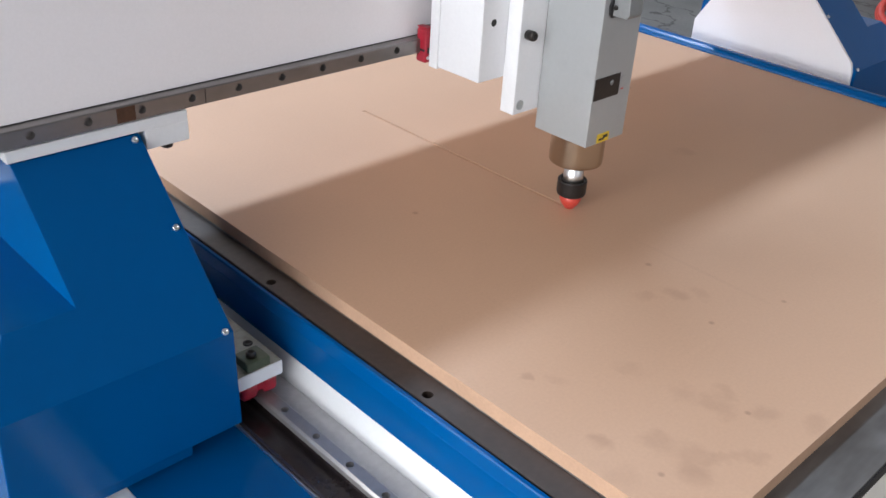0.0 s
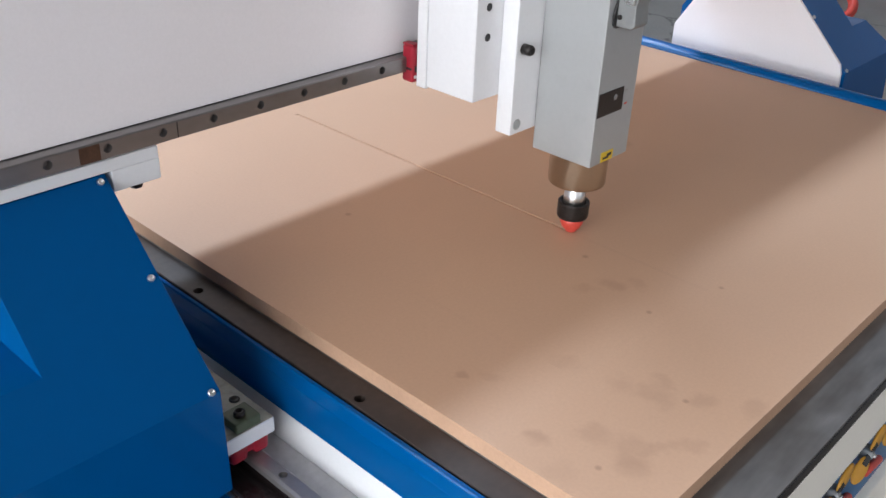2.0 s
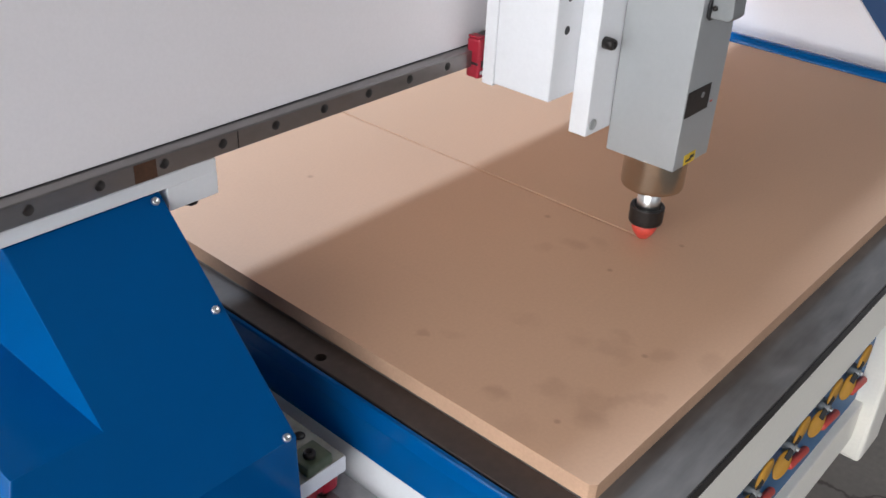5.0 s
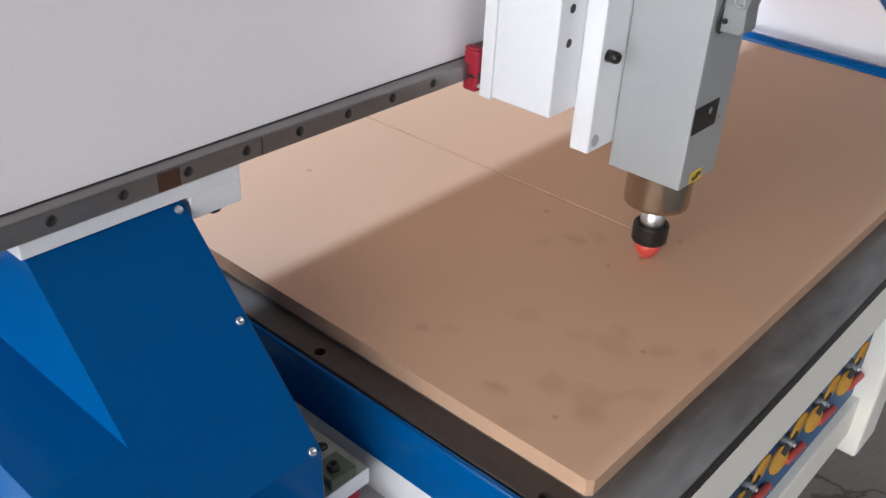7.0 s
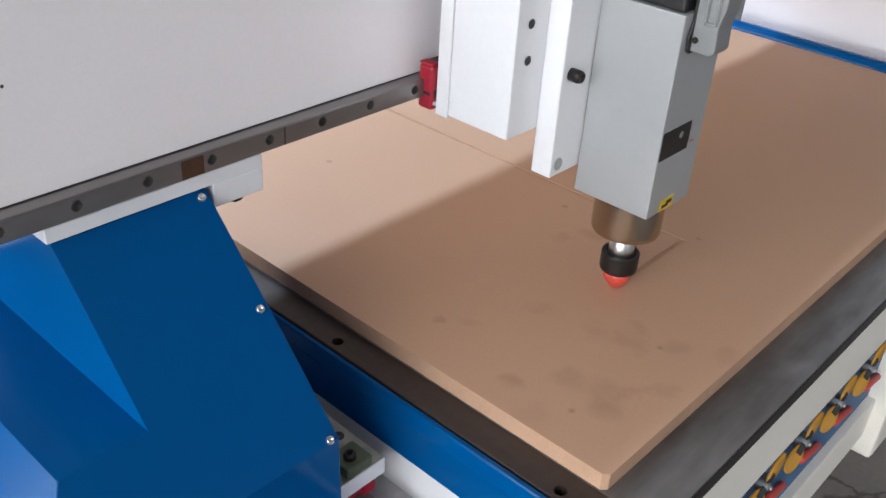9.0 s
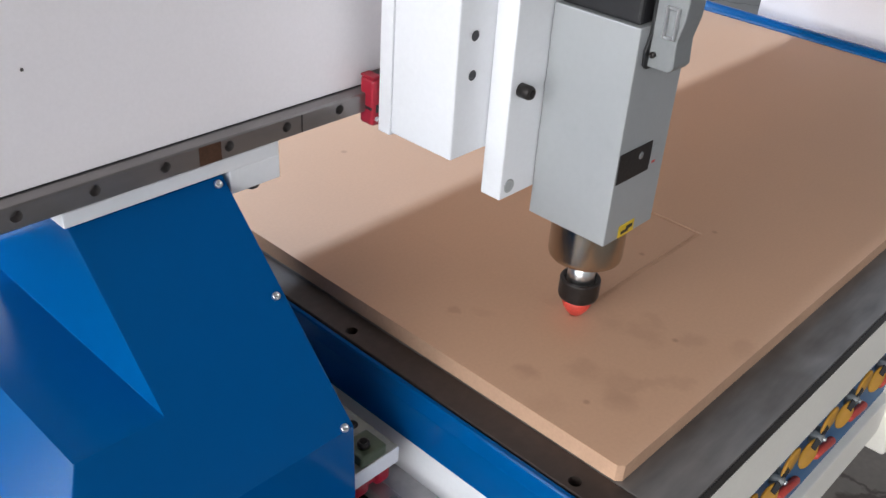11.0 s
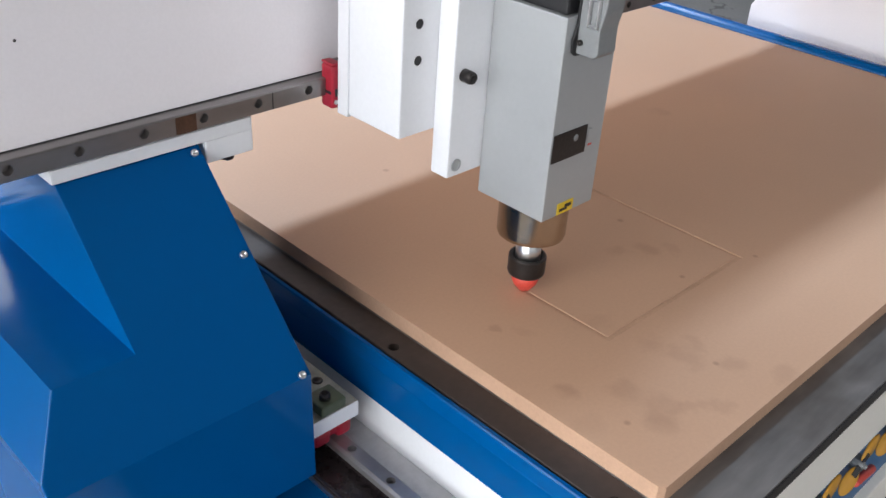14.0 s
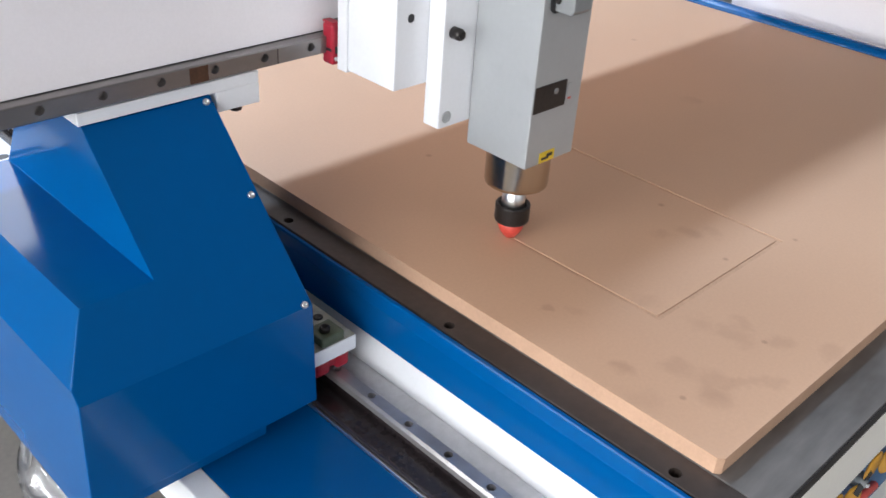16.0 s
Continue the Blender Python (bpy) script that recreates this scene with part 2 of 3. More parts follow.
SMUDGES = [(0.052, 0.246, 0.0085, 0.50), (0.074, 0.224, 0.012, 0.20), (0.033, 0.131, 0.016, 0.50), (0.077, 0.095, 0.018, 0.36), (0.170, 0.089, 0.020, 0.32),
           (0.160, 0.122, 0.018, 0.26), (0.198, 0.096, 0.014, 0.28), (0.198, 0.049, 0.016, 0.34), (0.080, 0.058, 0.024, 0.40), (0.062, 0.046, 0.022, 0.36), (0.006, 0.090, 0.024, 0.18),
           (0.097, 0.042, 0.010, 0.34), (0.109, 0.038, 0.009, 0.30), (0.121, 0.031, 0.009, 0.30), (0.131, 0.023, 0.009, 0.28), (0.139, 0.014, 0.009, 0.26), (0.041, 0.066, 0.004, 0.8),
           (0.317, 0.243, 0.018, 0.40), (0.285, 0.262, 0.012, 0.25), (0.346, 0.222, 0.014, 0.22), (0.353, 0.305, 0.005, 0.7), (0.706, 0.489, 0.020, 0.25), (0.412, 0.146, 0.004, 0.7),
           (0.185, 0.061, 0.004, 0.8), (0.300, 0.177, 0.004, 0.8), (0.150, 0.186, 0.018, 0.2), (0.224, 0.004, 0.018, 0.3), (0.210, 0.594, 0.005, 0.7), (0.880, 0.730, 0.006, 0.6)]
MDF = board_material()
GLASS = material("window_glass", (0.8, 0.85, 0.85), 0.05, vary=0.02, bump=0.0)
GLASS.node_tree.nodes["Principled BSDF"].inputs["Transmission Weight"].default_value = 1.0
CLEAR = material("clear_plastic_film", (0.85, 0.85, 0.86), 0.12, vary=0.03, bump=0.05)
CLEAR.node_tree.nodes["Principled BSDF"].inputs["Transmission Weight"].default_value = 0.8


def holed_bar(u0, u1, v0, v1, w0, w1, holes, r, deep, m, bevel=0.0012, off=0.0):
    """A bar along u whose face w1 has sunk round holes at the given u; m carries (u, v, w) to its place."""
    bm = bmesh.new()
    seg, vm, half = 16, (v0 + v1) / 2, min((v1 - v0) / 2 - bevel, 0.014)
    c = bevel

    def quad(*pts):
        bm.faces.new([bm.verts.new(p) for p in pts])

    quad((u0, v0, w0), (u0, v1, w0), (u1, v1, w0), (u1, v0, w0))
    quad((u0, v0, w0), (u1, v0, w0), (u1, v0, w1 - c), (u0, v0, w1 - c))
    quad((u0, v1, w0), (u0, v1, w1 - c), (u1, v1, w1 - c), (u1, v1, w0))
    quad((u0, v0, w1 - c), (u1, v0, w1 - c), (u1, v0 + c, w1), (u0, v0 + c, w1))
    quad((u0, v1, w1 - c), (u0, v1 - c, w1), (u1, v1 - c, w1), (u1, v1, w1 - c))
    for u in (u0, u1):
        quad((u, v0, w0), (u, v0, w1 - c), (u, v0 + c, w1), (u, v1 - c, w1), (u, v1, w1 - c), (u, v1, w0))
    a0, b0 = v0 + c, v1 - c
    at = u0
    for h in holes:
        lo, hi = h - half, h + half
        quad((at, a0, w1), (lo, a0, w1), (lo, b0, w1), (at, b0, w1))
        ring, edge, low = [], [], []
        for i in range(seg):
            t = 2 * math.pi * (i + 0.5) / seg
            x, y = math.cos(t), math.sin(t)
            k = 1 / max(abs(x), abs(y))
            ring.append(bm.verts.new((h + r * x, vm + off + r * y, w1)))
            low.append(bm.verts.new((h + r * x, vm + off + r * y, w1 - deep)))
            edge.append(bm.verts.new((h + half * x * k, vm + (b0 - vm) * y * k, w1)))
        for i in range(seg):
            j = (i + 1) % seg
            bm.faces.new((edge[i], edge[j], ring[j], ring[i]))
            bm.faces.new((ring[i], ring[j], low[j], low[i]))
            x0, y0, x1, y1 = edge[i].co.x, edge[i].co.y, edge[j].co.x, edge[j].co.y
            if abs(x0 - x1) > 1e-6 and abs(y0 - y1) > 1e-6:
                bm.faces.new((edge[i], bm.verts.new((max(x0, x1, key=lambda q: abs(q - h)), max(y0, y1, key=lambda q: abs(q - vm)), w1)), edge[j]))
        bm.faces.new(low)
        at = hi
    quad((at, a0, w1), (u1, a0, w1), (u1, b0, w1), (at, b0, w1))
    bm.transform(m)
    bmesh.ops.recalc_face_normals(bm, faces=bm.faces[:])
    return bm


ALONG_X = Matrix(((1, 0, 0, 0), (0, 0, -1, 0), (0, 1, 0, 0), (0, 0, 0, 1)))     # u = x, v = z, w = -y
ALONG_Y = Matrix(((0, 1, 0, 0), (1, 0, 0, 0), (0, 0, 1, 0), (0, 0, 0, 1)))      # u = y, v = x, w = z

# ---- hall ----
setting("floor", box(-5.2, 6.2, -6.2, 7.2, -0.2, 0.0), CONCRETE, "worn grey concrete workshop floor with dark stains", "floor")


# Walls and roof are unseen and assumed; they hold and bounce the light.
def wall(name, along, a0, a1, b0, b1, hole):
    """A 6 m high wall along x or y with one opening (from, to, sill, head)."""
    bm = bmesh.new()
    h0, h1, s, t = hole
    for c0, c1, z0, z1 in ((a0, h0, 0, 6), (h1, a1, 0, 6), (h0, h1, 0, s), (h0, h1, t, 6)):
        if c1 - c0 > 0.01 and z1 - z0 > 0.01:
            add_box(bm, *((c0, c1, b0, b1) if along == "x" else (b0, b1, c0, c1)), z0, z1)
    return setting(name, bm, PLASTER, "assumed plain grey hall wall out of view", "wall")


wall("wall_north", "x", -5.0, 6.0, 7.0, 7.2, (0.55, 2.85, 3.15, 5.45))
wall("wall_south", "x", -5.0, 6.0, -6.2, -6.0, (-3.1, 3.1, 0.0, 4.2))
wall("wall_west", "y", -6.2, 7.2, -5.2, -5.0, (-4.1, 5.1, 0.65, 4.35))
setting("wall_east", box(6.0, 6.2, -6.2, 7.2, 0.0, 6.0), PLASTER, "assumed plain grey hall wall out of view", "wall")
roof = bmesh.new()
for q in ((-5.2, 6.2, -6.2, 3.3), (-5.2, 6.2, 4.2, 7.2), (-5.2, -2.2, 3.3, 4.2), (3.2, 6.2, 3.3, 4.2)):
    add_box(roof, *q, 6.0, 6.15)
setting("ceiling", roof, CEILING, "assumed grey hall roof out of view with a long roof light", "ceiling")


def window(name, along, a0, a1, at, z0, z1, n):
    ob = tagged(new(name), "grey steel window frame with clear panes", "window", kind="structure")
    fr = bmesh.new()

    def bar(c0, c1, y0, y1):
        add_box(fr, *((c0, c1, at - 0.03, at + 0.03) if along == "x" else (at - 0.03, at + 0.03, c0, c1)), y0, y1)

    bar(a0, a1, z0, z0 + 0.06)
    bar(a0, a1, z1 - 0.06, z1)
    for k in range(n + 1):
        c = a0 + 0.03 + (a1 - a0 - 0.06) * k / n
        bar(c - 0.03, c + 0.03, z0 + 0.06, z1 - 0.06)
    part("window_frame", fr, ALU, ob)
    for k in range(n):
        c0, c1 = a0 + 0.06 + (a1 - a0 - 0.06) * k / n, a0 + (a1 - a0 - 0.06) * (k + 1) / n
        pane = part("pane", box(*((c0, c1, at - 0.004, at + 0.004) if along == "x" else (at - 0.004, at + 0.004, c0, c1)), z0 + 0.06, z1 - 0.06), GLASS, ob)
        pane.visible_shadow = False


window("window_1", "x", 0.55, 2.85, 7.1, 3.15, 5.45, 2)
window("window_2", "y", -4.1, 5.1, -5.1, 0.65, 4.35, 7)

# ---- machine table ----
bed = thing("router_table", "white and blue steel table of a large router", "machine table", at=(0, 0, 0))
up = pose(0, 0, Z0)


def bed_part(name, bm, mat, label="", parent=None):
    bm.transform(up)
    return part(name, bm, mat, parent or bed, label)


pitch = [0.0225 + 0.2842 * k for k in range(9)]
bed_part("bed_strip", holed_bar(-0.0605, 2.56, -0.042, -0.0062, -0.034, -0.0185, pitch, 0.0062, 0.012, ALONG_Y, off=-0.0062), STEEL_BROWN, "dark stained steel strip with bolt holes")
bed_part("bed_plate", box(-0.0060, 1.205, -0.0605, 2.56, -0.034, -0.0186, 0.0008), STEEL_BED, "grey stained steel bed plate")
# Black strip standing in for the shade down in the gap.
bed_part("gap_shade_strip", box(-0.0465, 0.0, -0.05, 2.55, -0.06, -0.0345), BLACK)
bed_part("side_skirt", prism([(-0.0545, -0.0768), (-0.0545, -0.0335), (-0.0541, -0.0322), (-0.0520, -0.0185), (-0.0508, -0.0165), (-0.0467, -0.0165), (-0.0467, -0.0768)], -0.055, 2.55, "y"), BLUE, "glossy blue side skirt")
bed_part("side_wall", box(-0.0515, 0.02, -0.055, 2.55, -0.30, -0.0772, 0.001), WHITE_PLATE, "white painted side beam")
bed_part("rail_ledge", box(-0.1345, -0.0850, -0.055, 2.55, -0.16, -0.1272, 0.001), GLOSS_BLACK, "dark glossy steel ledge")
bed_part("inner_ledge", box(-0.0848, -0.0518, -0.055, 2.55, -0.16, -0.1235, 0.001), LEDGE_GREY, "pale grey inner ledge strip")
bed_part("ledge_edge", box(-0.1372, -0.1346, -0.055, 2.55, -0.16, -0.1345, 0.0006), CHROME, "bright bare steel edge")
bed_part("guide_rail", holed_bar(-0.05, 2.55, -0.1065, -0.0865, -0.1175, -0.108, [-0.0078 + 0.06 * k for k in range(1, 42)], 0.0048, 0.008, ALONG_Y, bevel=0.0028), GUIDE_STEEL, "steel linear guide rail with bolt holes")
# Waist coloured near-black for the shade under the rail's head.
bed_part("rail_waist", box(-0.1035, -0.0895, -0.05, 2.55, -0.1270, -0.1176), GLOSS_BLACK)
bed_part("side_cover", box(-0.279, -0.1374, -0.055, 2.55, -0.16, -0.1385, 0.001), BLUE, "glossy blue side cover")
bed_part("side_cover_edge", box(-0.306, -0.2792, -0.055, 2.55, -0.19, -0.1385, 0.002), WHITE_PLATE)
bed_part("far_tube", box(1.2065, 1.2405, -0.055, 2.55, -0.06, 0.0135, 0.0155, 10), BLUE, "glossy blue steel tube")
bed_part("far_wall", box(1.2055, 1.30, -0.055, 2.55, -0.30, -0.0605, 0.001), WHITE_PLATE)
bed_part("plate_edge", box(-0.042, 1.205, -0.0625, -0.0607, -0.0342, -0.0192, 0.0004), BLACK_OXIDE)
bed_part("front_beam", box(-0.05, 1.26, -0.0605, 0.02, -0.121, -0.0348, 0.002), WARM_WHITE, "warm white painted front beam")
bed_part("valve_panel", box(-0.05, 0.655, -0.048, -0.030, -0.268, -0.1212), HAZED_BLUE, "blue panel behind the valves with haze in its colour")
bed_part("valve_panel", box(0.7352, 1.26, -0.048, -0.030, -0.268, -0.1212), HAZED_BLUE, "blue panel behind the valves with haze in its colour")
bed_part("front_post", box(0.655, 0.735, -0.080, 0.02, -0.372, -0.1212, 0.006), WARM_WHITE)
bed_part("lower_beam", box(-0.05, 0.6548, -0.0605, 0.02, -0.335, -0.2682, 0.002), WARM_WHITE)
bed_part("lower_beam", box(0.7352, 1.26, -0.0605, 0.02, -0.335, -0.2682, 0.002), WARM_WHITE)
for x in (0.0, 1.12):
    for y in (0.28, 2.2):
        bed_part("leg", box(x, x + 0.1, y, y + 0.1, -Z0, -0.30, 0.004), WHITE)
for y in (0.28, 2.2):
    bed_part("cross_bar", box(0.1003, 1.1197, y, y + 0.1, -0.30, -0.20, 0.004), WHITE)
bed_part("under_frame", box(0.02, 1.2, 0.03, 2.5, -0.20, -0.06), WHITE)


# ---- vacuum valves ----
def valve(x):
    v = thing("vacuum_valve", "yellow butterfly valve handle with black slots on blue panel", "valve", "row of vacuum valves", at=(x, -0.048, Z0 - 0.155))
    u = Vector((0.835, 0.0, 0.55)).normalized()
    fall = Vector((0.55, 0.0, -0.835)).normalized()
    handle, slot = bmesh.new(), bmesh.new()
    for sgn, out in ((-1, 0.7), (1, 0.2)):
        w = (Vector((0, -out, 0)) + fall * math.sqrt(1 - out * out)).normalized()
        turn = Matrix((u, w, u.cross(w))).transposed().to_4x4()
        mid = Matrix.Translation((0, -0.0115, 0)) @ turn
        lobe = lathe([(0.001, -0.0016), (0.0098, -0.0018), (0.0110, -0.0008), (0.0110, 0.0008), (0.0098, 0.0018), (0.001, 0.0014)], mid @ Matrix.Translation((sgn * 0.0235, 0, 0)) @ Matrix.Diagonal((1.8, 0.76, 1, 1)), 22)
        face = -1 if u.cross(w).z < 0 else 1
        hole = box(-0.0070, 0.0070, -0.0036, 0.0036, -0.0008, 0.0008, 0.0005)
        hole.transform(mid @ Matrix.Translation((sgn * 0.0095, 0, face * 0.0019)))
        for src, dst in ((lobe, handle), (hole, slot)):
            me = bpy.data.meshes.new("piece")
            src.to_mesh(me)
            src.free()
            dst.from_mesh(me)
            bpy.data.meshes.remove(me)
    h = part("handle", handle, YELLOW, v, "yellow plastic butterfly handle")
    part("slot", slot, BLACK, h)
    part("stem", lathe([(0.0052, 0), (0.0052, 0.014), (0.0045, 0.015), (0.0005, 0.015)], pose(0.002, -0.001, -0.001, 90, 0, 0), 16), CAST_GREY, v)
    part("screw", screw(0.0026, 0.003, pose(0.002, -0.0159, -0.001, 90, 0, 0)), CHROME, v, "bright steel screw")
    part("body", lathe([(0.011, 0), (0.011, 0.009), (0.009, 0.010), (0.0005, 0.010)], pose(0.014, 0, -0.010, 90, 0, 0), 20), CAST_GREY, v, "grey metal valve body")
    part("pipe", lathe([(0.0005, 0), (0.0042, 0), (0.0052, 0.002), (0.0052, 0.056), (0.0042, 0.058), (0.0005, 0.058)], pose(0.034, -0.0056, -0.056, 0, 100, 0), 14), RED_BIT, v, "red plastic pipe piece")
    return v


first = valve(0.353 - 0.0975 * 3)
for k in range(1, 6):
    copy_thing(first, pose(0.353 + 0.0975 * (k - 3), -0.048, Z0 - 0.155))

# ---- board with its cut ----
W, D = 0.0060, 0.0014                   # slot width and depth
AX, BX, CY, TOP = 0.393, 0.1334, 0.1575, 0.93
board = thing("mdf_board", "brown smudged fibreboard sheet lying on the machine bed", "board")
h = W / 2
E = -0.0055                             # the board's near edges
sheet = bmesh.new()
c = 0.005


def slab(bm, pts, z0, z1):
    lo, hi = [bm.verts.new((x, y, z0)) for x, y in pts], [bm.verts.new((x, y, z1)) for x, y in pts]
    bm.faces.new(lo[::-1])
    bm.faces.new(hi)
    for i in range(len(pts)):
        j = (i + 1) % len(pts)
        bm.faces.new((lo[i], lo[j], hi[j], hi[i]))


R_ = 1.2045
slab(sheet, [(E + c, E), (BX - h, E), (BX - h, 2.44), (E, 2.44), (E, E + c)], -D, 0)
for x0, x1, y0, y1 in ((BX - h, AX + h, E, CY - h), (AX + h, R_, E, 2.44), (BX + h, AX - h, CY + h, 2.44), (BX - h, BX + h, 1.1, 2.44), (AX - h, AX + h, TOP, 2.44)):
    slab(sheet, [(x0, y0), (x1, y0), (x1, y1), (x0, y1)], -D, 0)
slab(sheet, [(E + c, E), (R_, E), (R_, 2.44), (E, 2.44), (E, E + c)], -0.018, -D)
bmesh.ops.remove_doubles(sheet, verts=sheet.verts[:], dist=1e-6)
sheet_ob = part("sheet", sheet, MDF, board)
sheet_ob.data.materials.append(MDF_EDGE)
for f in sheet_ob.data.polygons:
    if abs(f.normal.z) < 0.5:
        f.material_index = 1
cut = bmesh.new()
for q in ((AX - h, AX + h, CY - h, TOP), (BX - h, AX - h, CY - h, CY + h), (BX - h, BX + h, CY + h, 1.1)):
    add_box(cut, *q, -D - 0.001, -D + 0.0002)
part("groove", cut, GROOVE, board, "fresh pale groove cut by the tool")


Y0 = 0.4725
STEP = 0.0105


def uncut(x0, x1, y0, y1, count, dx, dy):
    """A row of short wood pieces that still fill the slot; the tool takes them out one after another."""
    out = [part("uncut_piece", box(x0, x1, y0, y1, -D + 0.0003, -0.00002), MDF, board)]
    for k in range(1, count):
        ob = new("uncut_piece", out[0].data)
        ob.parent = board
        ob.location = (k * dx, k * dy, 0)
        out.append(ob)
    return out


g = h - 0.00001
down = uncut(AX - g, AX + g, Y0 - STEP, Y0, 31, 0, -STEP)
across = uncut(AX - h - STEP, AX - h, CY - g, CY + g, 25, -STEP, 0)
back = uncut(BX - g, BX + g, CY + h, CY + h + STEP, 26, 0, STEP)
part("sheet_plug", box(BX - g, BX + g, CY + h + 26 * STEP, 1.0999, -D + 0.0003, -0.00002), MDF, board)

# ---- gantry ----
gantry = thing("gantry", "white gantry beam on blue legs riding over the table", "gantry")
part("beam", box(-0.50, 1.48, 0.6635, 0.874, 0.2005, 0.50, 0.002), WHITE, gantry, "white painted steel beam")
part("paint_chip", lathe([(0.0004, 0.0), (0.0014, 0.0), (0.0012, 0.0003), (0.0003, 0.0003)], pose(-0.2972, 0.6634, 0.3126, 90, 0, 0), 8), STEEL_DARK, gantry)
rail = part("cross_rail", holed_bar(-0.49, 1.48, 0.2048, 0.2238, -0.663, -0.647, [-0.1463 + 0.06 * k for k in range(-5, 27)], 0.0047, 0.009, ALONG_X, off=0.001), RAIL_STEEL, gantry, "steel linear guide rail with bolt holes")
part("stain", box(-0.1755, -0.1545, 0.6464, 0.6469, 0.206, 0.2226), RUST, rail, "brown oil stain")
# Thin black bar drawn as the shadow gap between rail and beam.
part("shade_line", box(-0.49, 1.48, 0.6622, 0.6633, 0.2239, 0.2247), BLACK, rail)
part("joint", box(-0.0703, -0.0696, 0.6464, 0.6469, 0.206, 0.2226), BLACK_OXIDE, rail)


def leg(flip, x0):
    """One leg cover: a sloped front, a wide chamfered lower box, feet plates and screws; flip is -1 or 1 along x."""

    def X(d):
        return x0 + flip * d

    def face_mesh(quads):
        bm = bmesh.new()
        for q in quads:
            bm.faces.new([bm.verts.new((X(d), y, z)) for d, y, z in q])
        bmesh.ops.remove_doubles(bm, verts=bm.verts[:], dist=1e-5)
        bmesh.ops.recalc_face_normals(bm, faces=bm.faces[:])
        return bm

    ya, za, yf, zf, yb = 0.6585, 0.1845, 0.4885, 0.0145, 0.865
    zc, yc = 0.0715, 0.5455
    zl = -0.107
    q = []
    n, w, c = 0.140, 0.249, 0.213       # narrow width, full width, where the chamfer starts
    q.append([(0, ya, za), (0, yf, zf), (w, yf, zf), (w, 0.4995, 0.0255), (c, yc, zc), (n, yc, zc), (n, ya, za)])
    q.append([(0, yf, zf), (0, yf - 0.006, zl), (w + 0.006, yf - 0.006, zl), (w, yf, zf)])
    q.append([(n, yc, zc), (c, yc, zc), (c, yb, zc), (n, yb, zc)])
    q.append([(c, yc, zc), (w, 0.4995, 0.0255), (w, yb, 0.0255), (c, yb, zc)])
    q.append([(w, 0.4995, 0.0255), (w, yf, zf), (w + 0.006, yf - 0.006, zl), (w + 0.006, yb, zl), (w, yb, 0.0255)])
    q.append([(n, ya, za), (n, yc, zc), (n, yb, zc), (n, 0.83, 0.125), (n, 0.815, za)])
    q.append([(0, ya, za), (n, ya, za), (n, 0.815, za), (0, 0.815, za)])
    q.append([(0, yb, zc), (n, yb, zc), (c, yb, zc), (w, yb, 0.0255), (w + 0.006, yb, zl), (0, yb, zl)])
    q.append([(0, yb, zc), (n, yb, zc), (n, 0.83, 0.125), (0, 0.83, 0.125)])
    q.append([(0, 0.83, 0.125), (n, 0.83, 0.125), (n, 0.815, za), (0, 0.815, za)])
    q.append([(0, yf - 0.006, zl), (w + 0.006, yf - 0.006, zl), (w + 0.006, yb, zl), (0, yb, zl)])
    q.append([(0, ya, za), (0, yf, zf), (0, yf - 0.006, zl), (0, yb, zl), (0, yb, zc), (0, 0.83, 0.125), (0, 0.815, za)])
    bm = face_mesh(q)
    bmesh.ops.bevel(bm, geom=[e for e in bm.edges if len(e.link_faces) == 2 and e.calc_face_angle(0) > 0.95], offset=0.0013, segments=2, affect="EDGES", profile=0.5)
    cover = part("leg_cover", bm, BLUE, gantry, "folded glossy blue sheet cover")
    for d, y, z in ((0.0092, 0.5785, 0.1045), (0.0095, 0.4905, 0.0165), (0.0087, 0.6535, 0.1800)):
        part("screw", screw(0.0037, 0.003, pose(X(d), y, z, 45, 0, 0)), CHROME, cover, "bright socket screw")
    part("lower_lip", box(*sorted((X(0.055), X(w + 0.004))), yf + 0.010, yb - 0.004, zl - 0.027, zl - 0.0003, 0.001), BLUE, cover)
    return cover


leg(-1, -0.147)
leg(1, 1.3165)
inner = [(0.4995, 0.0305), (0.494, 0.012), (0.49, -0.09), (0.872, -0.09), (0.872, 0.032), (0.828, 0.103), (0.80, 0.184), (0.6555, 0.184)]
part("leg_side", prism(inner, 1.3095, 1.3163, bevel=0.0006), WHITE, gantry, "white painted leg side plate")
part("mount_plate", box(-0.291, -0.0895, 0.655, 0.86, 0.187, 0.2003, 0.0012), WHITE_PLATE, gantry)
part("mount_block", box(-0.1415, -0.0885, 0.656, 0.80, 0.1638, 0.1868, 0.0012), WHITE_PLATE, gantry)
part("mount_bolt", lathe([(0.0075, 0.0), (0.0075, 0.007), (0.006, 0.009), (0.003, 0.009)], pose(-0.109, 0.672, 0.1636, 180, 0, 0), 6), BLACK_OXIDE, gantry, "dark hexagon bolt head")
part("mount_plate", box(1.26, 1.45, 0.655, 0.86, 0.187, 0.2003, 0.0012), WHITE_PLATE, gantry)
bracket = part("drive_bracket", box(-0.36, -0.266, 0.872, 0.945, 0.052, 0.066, 0.002), WHITE_PLATE, gantry, "white drive bracket plate behind the leg")
part("bracket_foot", box(-0.36, -0.270, 0.8665, 0.945, -0.05, 0.0517), WHITE_PLATE, bracket)
part("slot", prism([(-0.335, 0.8795), (-0.284, 0.8795), (-0.279, 0.882), (-0.279, 0.889), (-0.284, 0.8915), (-0.335, 0.8915)], 0.0655, 0.0664, "z"), BLACK, bracket)
part("bolt", screw(0.006, 0.004, pose(-0.281, 0.921, 0.0660)), BLACK_OXIDE, bracket)
